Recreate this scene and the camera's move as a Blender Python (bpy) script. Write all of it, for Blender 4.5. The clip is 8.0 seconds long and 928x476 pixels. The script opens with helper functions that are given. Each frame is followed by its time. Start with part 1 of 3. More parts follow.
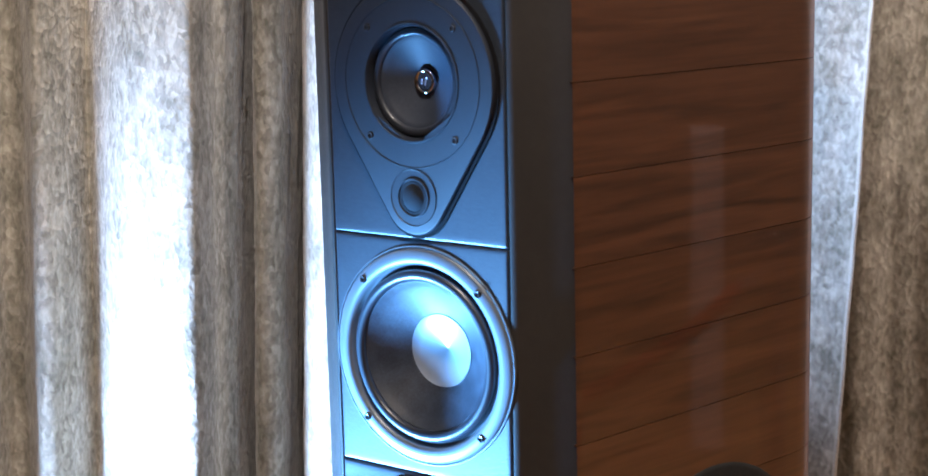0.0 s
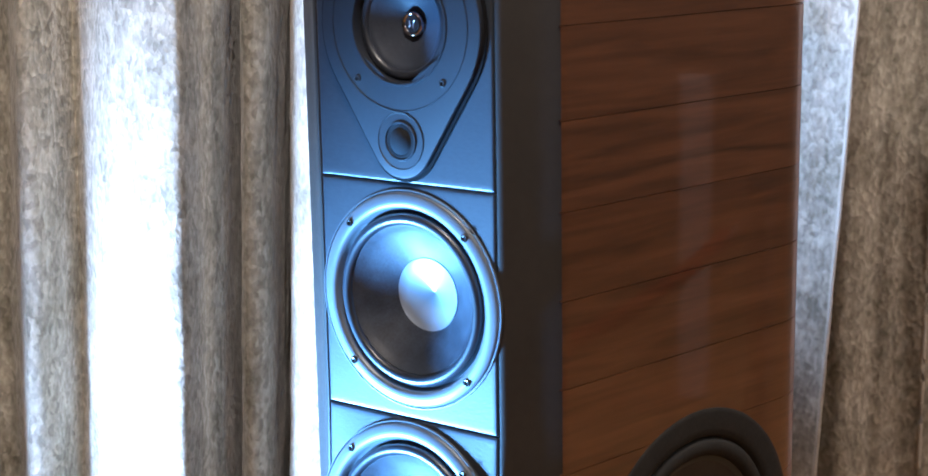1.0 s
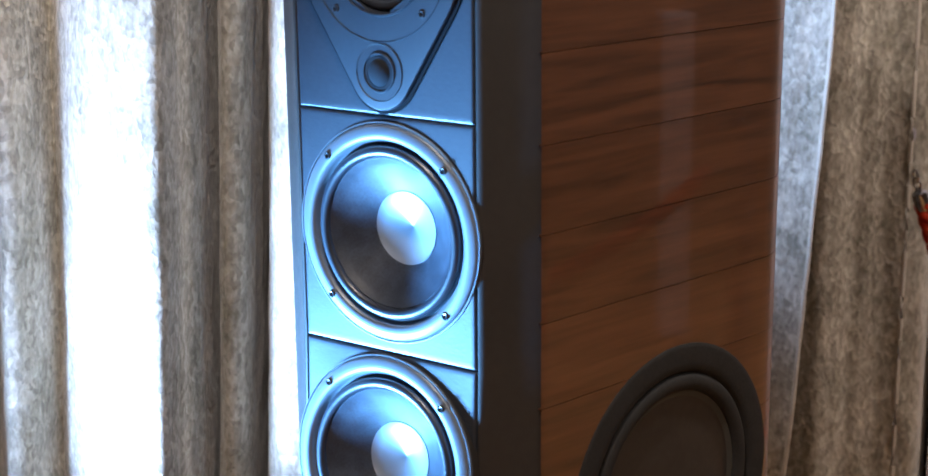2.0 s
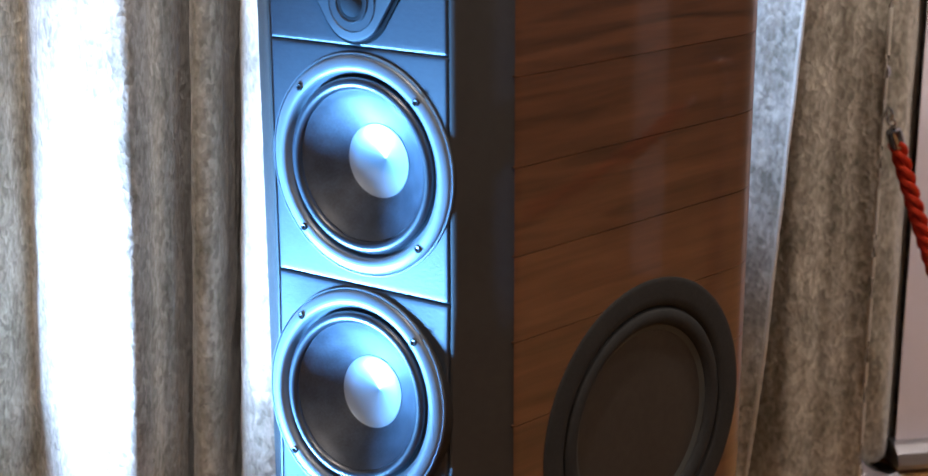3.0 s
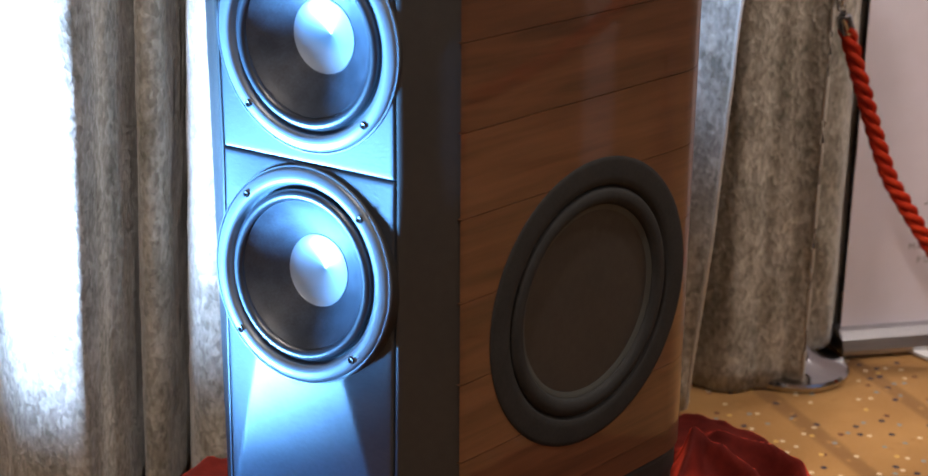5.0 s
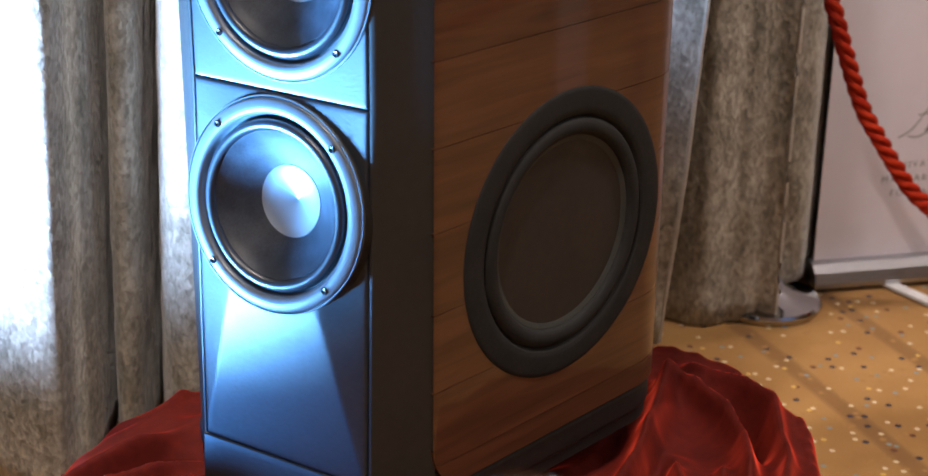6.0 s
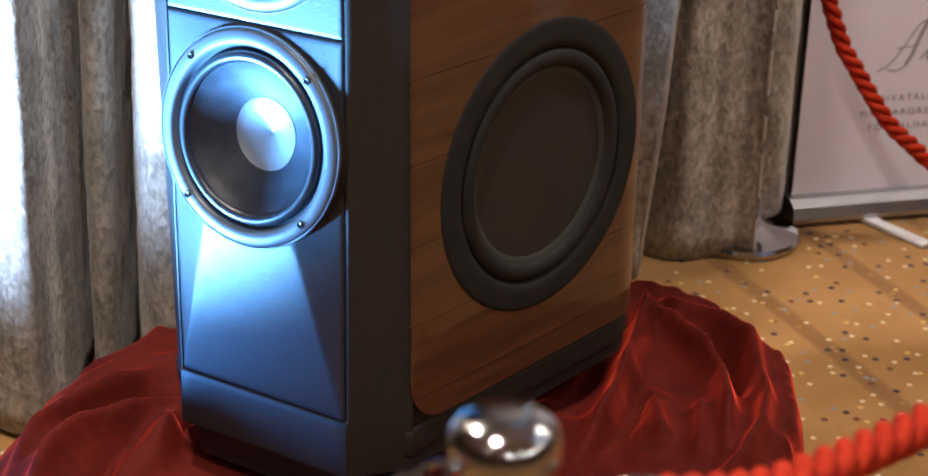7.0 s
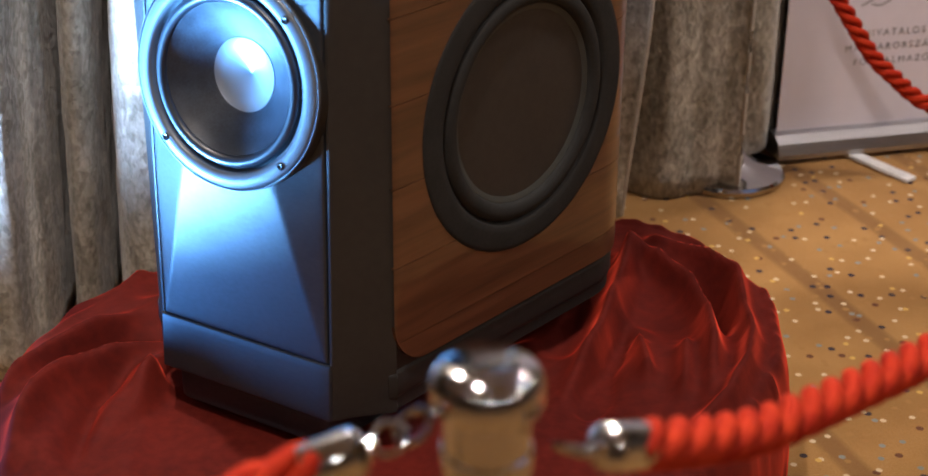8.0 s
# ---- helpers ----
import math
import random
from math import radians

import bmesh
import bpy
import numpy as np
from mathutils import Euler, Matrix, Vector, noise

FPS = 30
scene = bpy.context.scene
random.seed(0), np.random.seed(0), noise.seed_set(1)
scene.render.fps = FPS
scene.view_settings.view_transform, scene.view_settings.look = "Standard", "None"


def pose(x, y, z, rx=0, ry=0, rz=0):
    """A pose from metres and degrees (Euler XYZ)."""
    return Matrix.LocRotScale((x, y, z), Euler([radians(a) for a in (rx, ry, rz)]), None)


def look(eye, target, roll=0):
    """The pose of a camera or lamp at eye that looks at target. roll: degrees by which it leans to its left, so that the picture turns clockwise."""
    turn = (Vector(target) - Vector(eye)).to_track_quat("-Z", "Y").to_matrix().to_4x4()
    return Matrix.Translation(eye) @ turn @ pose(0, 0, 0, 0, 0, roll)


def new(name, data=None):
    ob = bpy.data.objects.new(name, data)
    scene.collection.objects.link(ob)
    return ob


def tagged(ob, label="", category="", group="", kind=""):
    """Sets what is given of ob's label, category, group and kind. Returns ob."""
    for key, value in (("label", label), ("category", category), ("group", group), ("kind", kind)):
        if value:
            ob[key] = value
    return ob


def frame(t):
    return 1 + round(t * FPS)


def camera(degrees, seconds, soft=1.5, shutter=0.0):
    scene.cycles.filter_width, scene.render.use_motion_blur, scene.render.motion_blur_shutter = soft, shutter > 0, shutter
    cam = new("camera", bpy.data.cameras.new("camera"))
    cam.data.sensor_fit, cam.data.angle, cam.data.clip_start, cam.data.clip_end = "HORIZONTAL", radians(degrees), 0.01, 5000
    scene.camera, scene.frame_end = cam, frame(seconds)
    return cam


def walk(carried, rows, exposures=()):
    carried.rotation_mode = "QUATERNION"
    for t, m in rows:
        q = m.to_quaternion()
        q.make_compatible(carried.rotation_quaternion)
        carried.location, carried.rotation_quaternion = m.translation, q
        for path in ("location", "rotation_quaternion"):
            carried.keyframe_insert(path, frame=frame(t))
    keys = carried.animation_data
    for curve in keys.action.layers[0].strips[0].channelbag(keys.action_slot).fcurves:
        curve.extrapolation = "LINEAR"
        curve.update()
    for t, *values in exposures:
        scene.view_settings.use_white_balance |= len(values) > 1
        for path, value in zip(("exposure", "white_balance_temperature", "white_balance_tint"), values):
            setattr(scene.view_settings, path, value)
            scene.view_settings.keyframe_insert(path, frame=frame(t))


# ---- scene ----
cam = camera(32.3, 8.0)
cam.data.dof.use_dof = True
cam.data.dof.focus_distance = 2.16
cam.data.dof.aperture_fstop = 5.0
PATH = [
    (0, (-0.002, 0.119, 1.469), (-0.058, 2.088, 1.119), -1.4),
    (0.5, (0.0, 0.121, 1.466), (-0.051, 2.084, 1.087), -1.2),
    (1, (0.0, 0.121, 1.462), (-0.043, 2.078, 1.05), -1.0),
    (1.5, (0.001, 0.127, 1.458), (-0.032, 2.075, 1.009), -0.8),
    (3, (0.004, 0.14, 1.437), (0.015, 2.062, 0.883), -0.3),
    (3.5, (0.006, 0.142, 1.429), (0.032, 2.055, 0.846), -0.2),
    (4, (0.009, 0.143, 1.422), (0.049, 2.047, 0.81), -0.1),
    (5.5, (0.011, 0.147, 1.402), (0.097, 2.016, 0.694), 0.5),
    (6, (0.01, 0.153, 1.395), (0.113, 2.007, 0.65), 0.6),
    (6.5, (0.011, 0.157, 1.39), (0.128, 1.994, 0.609), 0.6),
    (7, (0.012, 0.163, 1.381), (0.141, 1.986, 0.568), 0.7),
    (7.5, (0.011, 0.172, 1.378), (0.152, 1.978, 0.53), 1.0),
    (8, (0.016, 0.181, 1.375), (0.162, 1.97, 0.493), 0.4),
]
walk(cam, [(t, look(eye, target, roll)) for t, eye, target, roll in PATH], [(0.0, 0.0), (8.0, 0.0)])

# ---- light ----
world = bpy.data.worlds.new("room_air")
scene.world = world
world.use_nodes = True
world.node_tree.nodes["Background"].inputs[0].default_value = (0.9, 0.95, 1.0, 1)
world.node_tree.nodes["Background"].inputs[1].default_value = 0.045


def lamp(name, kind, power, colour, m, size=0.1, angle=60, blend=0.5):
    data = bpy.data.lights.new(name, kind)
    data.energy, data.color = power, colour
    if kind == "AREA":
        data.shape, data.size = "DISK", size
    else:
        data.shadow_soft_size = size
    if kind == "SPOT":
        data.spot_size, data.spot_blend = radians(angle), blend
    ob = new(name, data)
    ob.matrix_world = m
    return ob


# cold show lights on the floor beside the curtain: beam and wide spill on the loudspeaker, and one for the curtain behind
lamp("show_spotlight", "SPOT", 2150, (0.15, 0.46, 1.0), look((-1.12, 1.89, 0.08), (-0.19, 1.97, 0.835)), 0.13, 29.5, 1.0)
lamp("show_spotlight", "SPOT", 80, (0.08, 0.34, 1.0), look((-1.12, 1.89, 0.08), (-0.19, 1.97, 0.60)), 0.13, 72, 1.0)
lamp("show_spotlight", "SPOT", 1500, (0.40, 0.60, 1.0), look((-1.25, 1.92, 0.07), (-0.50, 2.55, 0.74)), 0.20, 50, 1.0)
# ceiling downlights of the hotel room
# (-0.20, 1.15) is an added fill for the curtain folds left of the loudspeaker
DOWNLIGHTS = [(1.5, 2.5, 27), (0.3, -1.2, 6), (1.8, -1.0, 6), (3.2, 2.6, 26), (-0.55, 2.38, 42), (-0.20, 1.15, 38), (2.2, 0.7, 5),
              (-1.5, -0.9, 5), (0.9, -2.6, 4), (-0.6, -2.6, 4), (2.9, -0.9, 5)]
for dx, dy, power in DOWNLIGHTS:
    lamp("downlight_lamp", "AREA", power, (1.0, 0.88, 0.81), look((dx, dy, 2.66), (dx, dy, 0)), 0.07)

# ---- materials ----


def material(name, colour, rough=0.5, metal=0.0, second=None, scale=40.0, stretch=(1, 1, 1), bump=0.0, bump_scale=300.0,
             coat=0.0, sheen=0.0, spec=0.5, contrast=0.5, rough_var=0.1):
    """A procedural surface: two colours mixed by two scales of noise, fine relief, gloss that varies."""
    mat = bpy.data.materials.new(name)
    mat.use_nodes = True
    n, l = mat.node_tree.nodes, mat.node_tree.links
    bsdf = n["Principled BSDF"]
    co = n.new("ShaderNodeTexCoord")
    mp = n.new("ShaderNodeMapping")
    mp.inputs["Scale"].default_value = stretch
    l.new(co.outputs["Object"], mp.inputs["Vector"])
    big, small = n.new("ShaderNodeTexNoise"), n.new("ShaderNodeTexNoise")
    big.inputs["Scale"].default_value, small.inputs["Scale"].default_value = scale, scale * 7
    big.inputs["Detail"].default_value = small.inputs["Detail"].default_value = 4
    for t in (big, small):
        l.new(mp.outputs[0], t.inputs["Vector"])
    mix = n.new("ShaderNodeMath")
    mix.operation = "MULTIPLY_ADD"
    l.new(small.outputs["Fac"], mix.inputs[0])
    mix.inputs[1].default_value = 0.5
    half = n.new("ShaderNodeMath")
    half.operation = "MULTIPLY"
    l.new(big.outputs["Fac"], half.inputs[0])
    half.inputs[1].default_value = 0.5
    l.new(half.outputs[0], mix.inputs[2])
    ramp = n.new("ShaderNodeMapRange")
    ramp.inputs[1].default_value, ramp.inputs[2].default_value = 0.5 - contrast * 0.3, 0.5 + contrast * 0.3
    l.new(mix.outputs[0], ramp.inputs[0])
    col = n.new("ShaderNodeMix")
    col.data_type = "RGBA"
    l.new(ramp.outputs[0], col.inputs["Factor"])
    col.inputs[6].default_value = (*colour, 1)
    col.inputs[7].default_value = (*(second or [c * 0.75 for c in colour]), 1)
    l.new(col.outputs[2], bsdf.inputs["Base Color"])
    rr = n.new("ShaderNodeMapRange")
    rr.inputs[3].default_value, rr.inputs[4].default_value = max(0.02, rough - rough_var), min(1, rough + rough_var)
    l.new(mix.outputs[0], rr.inputs[0])
    l.new(rr.outputs[0], bsdf.inputs["Roughness"])
    bsdf.inputs["Metallic"].default_value = metal
    bsdf.inputs["Specular IOR Level"].default_value = spec
    bsdf.inputs["Coat Weight"].default_value = coat
    bsdf.inputs["Coat Roughness"].default_value = 0.04
    bsdf.inputs["Sheen Weight"].default_value = sheen
    bsdf.inputs["Sheen Roughness"].default_value = 0.4
    if bump:
        fine, b = n.new("ShaderNodeTexNoise"), n.new("ShaderNodeBump")
        fine.inputs["Scale"].default_value = bump_scale
        fine.inputs["Detail"].default_value = 5
        l.new(mp.outputs[0], fine.inputs["Vector"])
        l.new(fine.outputs["Fac"], b.inputs["Height"])
        b.inputs["Strength"].default_value = min(1.0, bump)
        b.inputs["Distance"].default_value = 0.002
        l.new(b.outputs[0], bsdf.inputs["Normal"])
    return mat


LEATHER = material("black_leather", (0.022, 0.028, 0.037), 0.42, 0, (0.013, 0.0175, 0.025), 16, (1, 1, 1.8), 0.12, 170, spec=0.5, contrast=0.45)
COLUMN = material("column_leather", (0.0255, 0.0235, 0.0220), 0.5, 0, (0.0195, 0.0180, 0.0170), 12, bump=0.12, bump_scale=400, spec=0.35)
PLATE = material("satin_plate", (0.011, 0.015, 0.023), 0.5, 0.0, None, 20, bump=0.05, bump_scale=600)
RING = material("satin_ring", (0.105, 0.122, 0.140), 0.42, 0.2, (0.090, 0.105, 0.120), 15, bump=0.04, bump_scale=700)
# flat black that stands for the shadow round the driver plate
GAP_SHADE = material("gap_shade", (0.006, 0.006, 0.007), 0.9, 0, None, 30, spec=0.1)
RUBBER = material("surround_rubber", (0.016, 0.02, 0.028), 0.36, 0, None, 30)
CONE = material("woofer_cone", (0.007, 0.010, 0.015), 0.42, 0.0, (0.032, 0.042, 0.058), 55, bump=0.08, bump_scale=260, contrast=0.75)
CAP = material("dust_cap", (0.23, 0.265, 0.30), 0.36, 0.3, (0.21, 0.24, 0.275), 10)
DARKCONE = material("side_cone", (0.040, 0.0430, 0.0395), 0.6, 0, (0.047, 0.0500, 0.0455), 8, spec=0.25)
RUBBER_SIDE = material("side_surround", (0.0225, 0.0222, 0.0212), 0.75, 0, None, 30, spec=0.14)
PAPER = material("midrange_paper", (0.018, 0.023, 0.034), 0.55, 0, (0.025, 0.032, 0.046), 40, bump=0.1, bump_scale=300, spec=0.25)
SILK = material("tweeter_silk", (0.007, 0.008, 0.010), 0.85, 0, (0.013, 0.015, 0.019), 120, bump=0.2, bump_scale=900, spec=0.15)
CHROME = material("chrome", (0.50, 0.50, 0.52), 0.07, 1.0, (0.44, 0.44, 0.46), 6, rough_var=0.03)
SCREW = material("screw_steel", (0.028, 0.028, 0.031), 0.3, 0.4, None, 60)
VELVET_RED = material("red_velvet", (0.105, 0.0085, 0.0045), 0.8, 0, (0.060, 0.0048, 0.0030), 9, sheen=1.0, bump=0.12, bump_scale=160, spec=0.12)
VELVET_RED.node_tree.nodes["Principled BSDF"].inputs["Sheen Tint"].default_value = (1.0, 0.09, 0.045, 1)
VELVET_RED.node_tree.nodes["Principled BSDF"].inputs["Sheen Roughness"].default_value = 0.3
ROPE = material("rope_cotton", (0.46, 0.034, 0.006), 0.75, 0, (0.27, 0.008, 0.003), 60, stretch=(1, 1, 1), bump=0.5, bump_scale=420, spec=0.15)
BANNER = material("banner_print", (0.64, 0.61, 0.68), 0.5, 0, (0.60, 0.57, 0.63), 3)
ALU = material("brushed_aluminium", (0.55, 0.55, 0.57), 0.35, 1.0, None, 12, (1, 30, 30))
INK = material("grey_ink", (0.24, 0.235, 0.25), 0.6, 0, None, 20)
WHITEMETAL = material("white_foot", (0.75, 0.75, 0.76), 0.4, 0, None, 20)
WALLPAINT = material("beige_wall", (0.24, 0.21, 0.18), 0.8, 0, None, 2, bump=0.1, bump_scale=90)
CEIL = material("white_ceiling", (0.75, 0.74, 0.72), 0.9, 0, None, 2)
PODIUM = material("podium_board", (0.08, 0.06, 0.05), 0.7, 0, None, 8)


def velvet(name):
    """Crushed taupe velvet: broad pressed patches between olive and taupe, small crinkled flecks, fine upright seams."""
    mat = material(name, (0.43, 0.398, 0.340), 0.8, 0, (0.180, 0.166, 0.130), 18, (1, 1, 0.55), 0.0, sheen=0.35, spec=0.2, contrast=0.5)
    n, l = mat.node_tree.nodes, mat.node_tree.links
    bsdf = n["Principled BSDF"]
    co = n.new("ShaderNodeTexCoord")
    warp = n.new("ShaderNodeTexNoise")
    warp.inputs["Scale"].default_value, warp.inputs["Detail"].default_value = 30, 3
    l.new(co.outputs["Object"], warp.inputs["Vector"])
    push = n.new("ShaderNodeVectorMath")
    push.operation = "MULTIPLY_ADD"
    l.new(warp.outputs["Color"], push.inputs[0])
    push.inputs[1].default_value = (0.03, 0.03, 0.05)
    l.new(co.outputs["Object"], push.inputs[2])
    mp = n.new("ShaderNodeMapping")
    mp.inputs["Scale"].default_value = (1, 1, 0.65)
    l.new(push.outputs[0], mp.inputs["Vector"])
    cells = n.new("ShaderNodeTexVoronoi")
    cells.feature = "F1"
    cells.inputs["Scale"].default_value = 105
    l.new(mp.outputs[0], cells.inputs["Vector"])
    sep = n.new("ShaderNodeSeparateColor")
    l.new(cells.outputs["Color"], sep.inputs[0])
    fleck = n.new("ShaderNodeMapRange")
    fleck.inputs[1].default_value, fleck.inputs[2].default_value = 0.0, 1.0
    fleck.inputs[3].default_value, fleck.inputs[4].default_value = 0.72, 1.22
    l.new(sep.outputs[0], fleck.inputs[0])
    base = bsdf.inputs["Base Color"].links[0].from_socket
    mul = n.new("ShaderNodeVectorMath")
    mul.operation = "SCALE"
    l.new(base, mul.inputs[0])
    l.new(fleck.outputs[0], mul.inputs["Scale"])
    l.new(mul.outputs[0], bsdf.inputs["Base Color"])
    b = n.new("ShaderNodeBump")
    b.inputs["Strength"].default_value, b.inputs["Distance"].default_value = 0.4, 0.004
    l.new(cells.outputs["Distance"], b.inputs["Height"])
    l.new(b.outputs[0], bsdf.inputs["Normal"])
    return mat


VELVET = velvet("taupe_velvet")
HEM = material("hem_lining", (0.46, 0.43, 0.38), 0.8, 0, (0.34, 0.31, 0.26), 40)


def wood():
    mat = bpy.data.materials.new("lacquered_walnut")
    mat.use_nodes = True
    n, l = mat.node_tree.nodes, mat.node_tree.links
    bsdf = n["Principled BSDF"]
    co, info = n.new("ShaderNodeTexCoord"), n.new("ShaderNodeObjectInfo")
    off = n.new("ShaderNodeVectorMath")
    off.operation = "MULTIPLY_ADD"
    l.new(info.outputs["Random"], off.inputs[0])
    off.inputs[1].default_value = (13, 7, 29)
    l.new(co.outputs["Object"], off.inputs[2])
    mp = n.new("ShaderNodeMapping")
    mp.inputs["Scale"].default_value = (1.0, 1.0, 14.0)
    l.new(off.outputs[0], mp.inputs["Vector"])
    warp = n.new("ShaderNodeTexNoise")
    warp.inputs["Scale"].default_value, warp.inputs["Detail"].default_value, warp.inputs["Distortion"].default_value = 3.0, 7, 1.2
    l.new(mp.outputs[0], warp.inputs["Vector"])
    fine = n.new("ShaderNodeTexNoise")
    fine.inputs["Scale"].default_value, fine.inputs["Detail"].default_value = 14, 6
    l.new(mp.outputs[0], fine.inputs["Vector"])
    s = n.new("ShaderNodeMath")
    s.operation = "MULTIPLY_ADD"
    l.new(fine.outputs["Fac"], s.inputs[0])
    s.inputs[1].default_value = 0.35
    l.new(warp.outputs["Fac"], s.inputs[2])
    t = n.new("ShaderNodeMath")
    t.operation = "MULTIPLY_ADD"
    l.new(info.outputs["Random"], t.inputs[0])
    t.inputs[1].default_value = 0.16
    l.new(s.outputs[0], t.inputs[2])
    ramp = n.new("ShaderNodeValToRGB")
    e = ramp.color_ramp.elements
    e[0].position, e[0].color = 0.42, (0.031, 0.0112, 0.0046, 1)
    e[1].position, e[1].color = 0.95, (0.104, 0.0395, 0.0170, 1)
    m = e.new(0.68)
    m.color = (0.066, 0.0242, 0.0100, 1)
    l.new(t.outputs[0], ramp.inputs[0])
    l.new(ramp.outputs[0], bsdf.inputs["Base Color"])
    bsdf.inputs["Roughness"].default_value = 0.4
    bsdf.inputs["Coat Weight"].default_value = 0.55
    bsdf.inputs["Coat Roughness"].default_value = 0.035
    return mat


WOOD = wood()


def carpet():
    """Tan hotel carpet with scattered small dots and broad darker bands."""
    mat = bpy.data.materials.new("dotted_carpet")
    mat.use_nodes = True
    n, l = mat.node_tree.nodes, mat.node_tree.links
    bsdf = n["Principled BSDF"]
    co = n.new("ShaderNodeTexCoord")

    def dots(scale, shift, radius, colours):
        mp = n.new("ShaderNodeMapping")
        mp.inputs["Location"].default_value = shift
        l.new(co.outputs["Object"], mp.inputs["Vector"])
        v = n.new("ShaderNodeTexVoronoi")
        v.voronoi_dimensions = "2D"
        v.inputs["Scale"].default_value = scale
        v.inputs["Randomness"].default_value = 0.8
        l.new(mp.outputs[0], v.inputs["Vector"])
        inside = n.new("ShaderNodeMapRange")
        inside.inputs[1].default_value, inside.inputs[2].default_value = radius * scale, radius * scale * 0.75
        l.new(v.outputs["Distance"], inside.inputs[0])
        sep = n.new("ShaderNodeSeparateColor")
        l.new(v.outputs["Color"], sep.inputs[0])
        ramp = n.new("ShaderNodeValToRGB")
        ramp.color_ramp.interpolation = "CONSTANT"
        e = ramp.color_ramp.elements
        e[0].color = (*colours[0], 1)
        e[1].position, e[1].color = 1 / len(colours), (*colours[1], 1)
        for i, c in enumerate(colours[2:], 2):
            e.new(i / len(colours)).color = (*c, 1)
        l.new(sep.outputs[0], ramp.inputs[0])
        return inside.outputs[0], ramp.outputs[0]

    noise_tex = n.new("ShaderNodeTexNoise")
    noise_tex.inputs["Scale"].default_value, noise_tex.inputs["Detail"].default_value = 5, 6
    l.new(co.outputs["Object"], noise_tex.inputs["Vector"])
    pile = n.new("ShaderNodeTexNoise")
    pile.inputs["Scale"].default_value, pile.inputs["Detail"].default_value = 320, 3
    l.new(co.outputs["Object"], pile.inputs["Vector"])
    both = n.new("ShaderNodeMath")
    both.operation = "MULTIPLY_ADD"
    l.new(pile.outputs["Fac"], both.inputs[0])
    both.inputs[1].default_value = 0.6
    l.new(noise_tex.outputs["Fac"], both.inputs[2])
    base = n.new("ShaderNodeValToRGB")
    e = base.color_ramp.elements
    e[0].position, e[0].color = 0.55, (0.262, 0.128, 0.036, 1)
    e[1].position, e[1].color = 1.05, (0.395, 0.212, 0.069, 1)
    l.new(both.outputs[0], base.inputs[0])
    # bands
    mp = n.new("ShaderNodeMapping")
    mp.inputs["Rotation"].default_value = (0, 0, radians(-16))
    l.new(co.outputs["Object"], mp.inputs["Vector"])
    wave = n.new("ShaderNodeTexWave")
    wave.inputs["Scale"].default_value = 1.22
    wave.inputs["Distortion"].default_value, wave.inputs["Detail"].default_value, wave.inputs["Detail Scale"].default_value = 1.2, 1, 0.6
    wave.inputs["Phase Offset"].default_value = 2.4
    l.new(mp.outputs[0], wave.inputs["Vector"])
    band = n.new("ShaderNodeMapRange")
    band.inputs[1].default_value, band.inputs[2].default_value = 0.90, 0.975
    band.inputs[4].default_value = 0.6
    l.new(wave.outputs["Fac"], band.inputs[0])
    cur = n.new("ShaderNodeMix")
    cur.data_type = "RGBA"
    l.new(band.outputs[0], cur.inputs["Factor"])
    l.new(base.outputs[0], cur.inputs[6])
    cur.inputs[7].default_value = (0.155, 0.072, 0.024, 1)
    out = cur.outputs[2]
    tan = (0.33, 0.170, 0.053)
    for args in ((18, (0, 0, 0), 0.0072, [(0.035, 0.022, 0.035), tan, (0.13, 0.045, 0.02), tan, (0.045, 0.03, 0.04), tan]),
                 (20, (3.3, 1.7, 0), 0.0058, [(0.62, 0.48, 0.31), tan, (0.20, 0.22, 0.21), (0.62, 0.49, 0.33), tan]),
                 (14, (7.1, 4.2, 0), 0.0060, [(0.22, 0.24, 0.23), tan, (0.58, 0.36, 0.09), tan])):
        fac, colour = dots(*args)
        mx = n.new("ShaderNodeMix")
        mx.data_type = "RGBA"
        l.new(fac, mx.inputs["Factor"])
        l.new(out, mx.inputs[6])
        l.new(colour, mx.inputs[7])
        out = mx.outputs[2]
    l.new(out, bsdf.inputs["Base Color"])
    bsdf.inputs["Roughness"].default_value = 0.95
    bsdf.inputs["Specular IOR Level"].default_value = 0.1
    bsdf.inputs["Sheen Weight"].default_value = 0.15
    b = n.new("ShaderNodeBump")
    b.inputs["Strength"].default_value, b.inputs["Distance"].default_value = 0.5, 0.002
    l.new(pile.outputs["Fac"], b.inputs["Height"])
    l.new(b.outputs[0], bsdf.inputs["Normal"])
    return mat


CARPET = carpet()

# ---- mesh helpers ----


def link_mesh(name, verts, faces, mat, parent=None, smooth=True, label="", sharp=35):
    me = bpy.data.meshes.new(name)
    me.from_pydata([tuple(v) for v in verts], [], faces)
    bm = bmesh.new()
    bm.from_mesh(me)
    bmesh.ops.recalc_face_normals(bm, faces=bm.faces)
    for f in bm.faces:
        f.smooth = smooth
    if smooth:
        for e in bm.edges:
            if len(e.link_faces) == 2 and e.calc_face_angle(0) > radians(sharp):
                e.smooth = False
    bm.to_mesh(me)
    bm.free()
    me.materials.append(mat)
    ob = new(name, me)
    if parent:
        ob.parent = parent
    if label:
        ob["label"] = label
    return ob


def part(name, bm, mat, parent, label=""):
    me = bpy.data.meshes.new(name)
    bm.to_mesh(me)
    bm.free()
    me.materials.append(mat)
    ob = new(name, me)
    ob.parent = parent
    if label:
        ob["label"] = label
    return ob


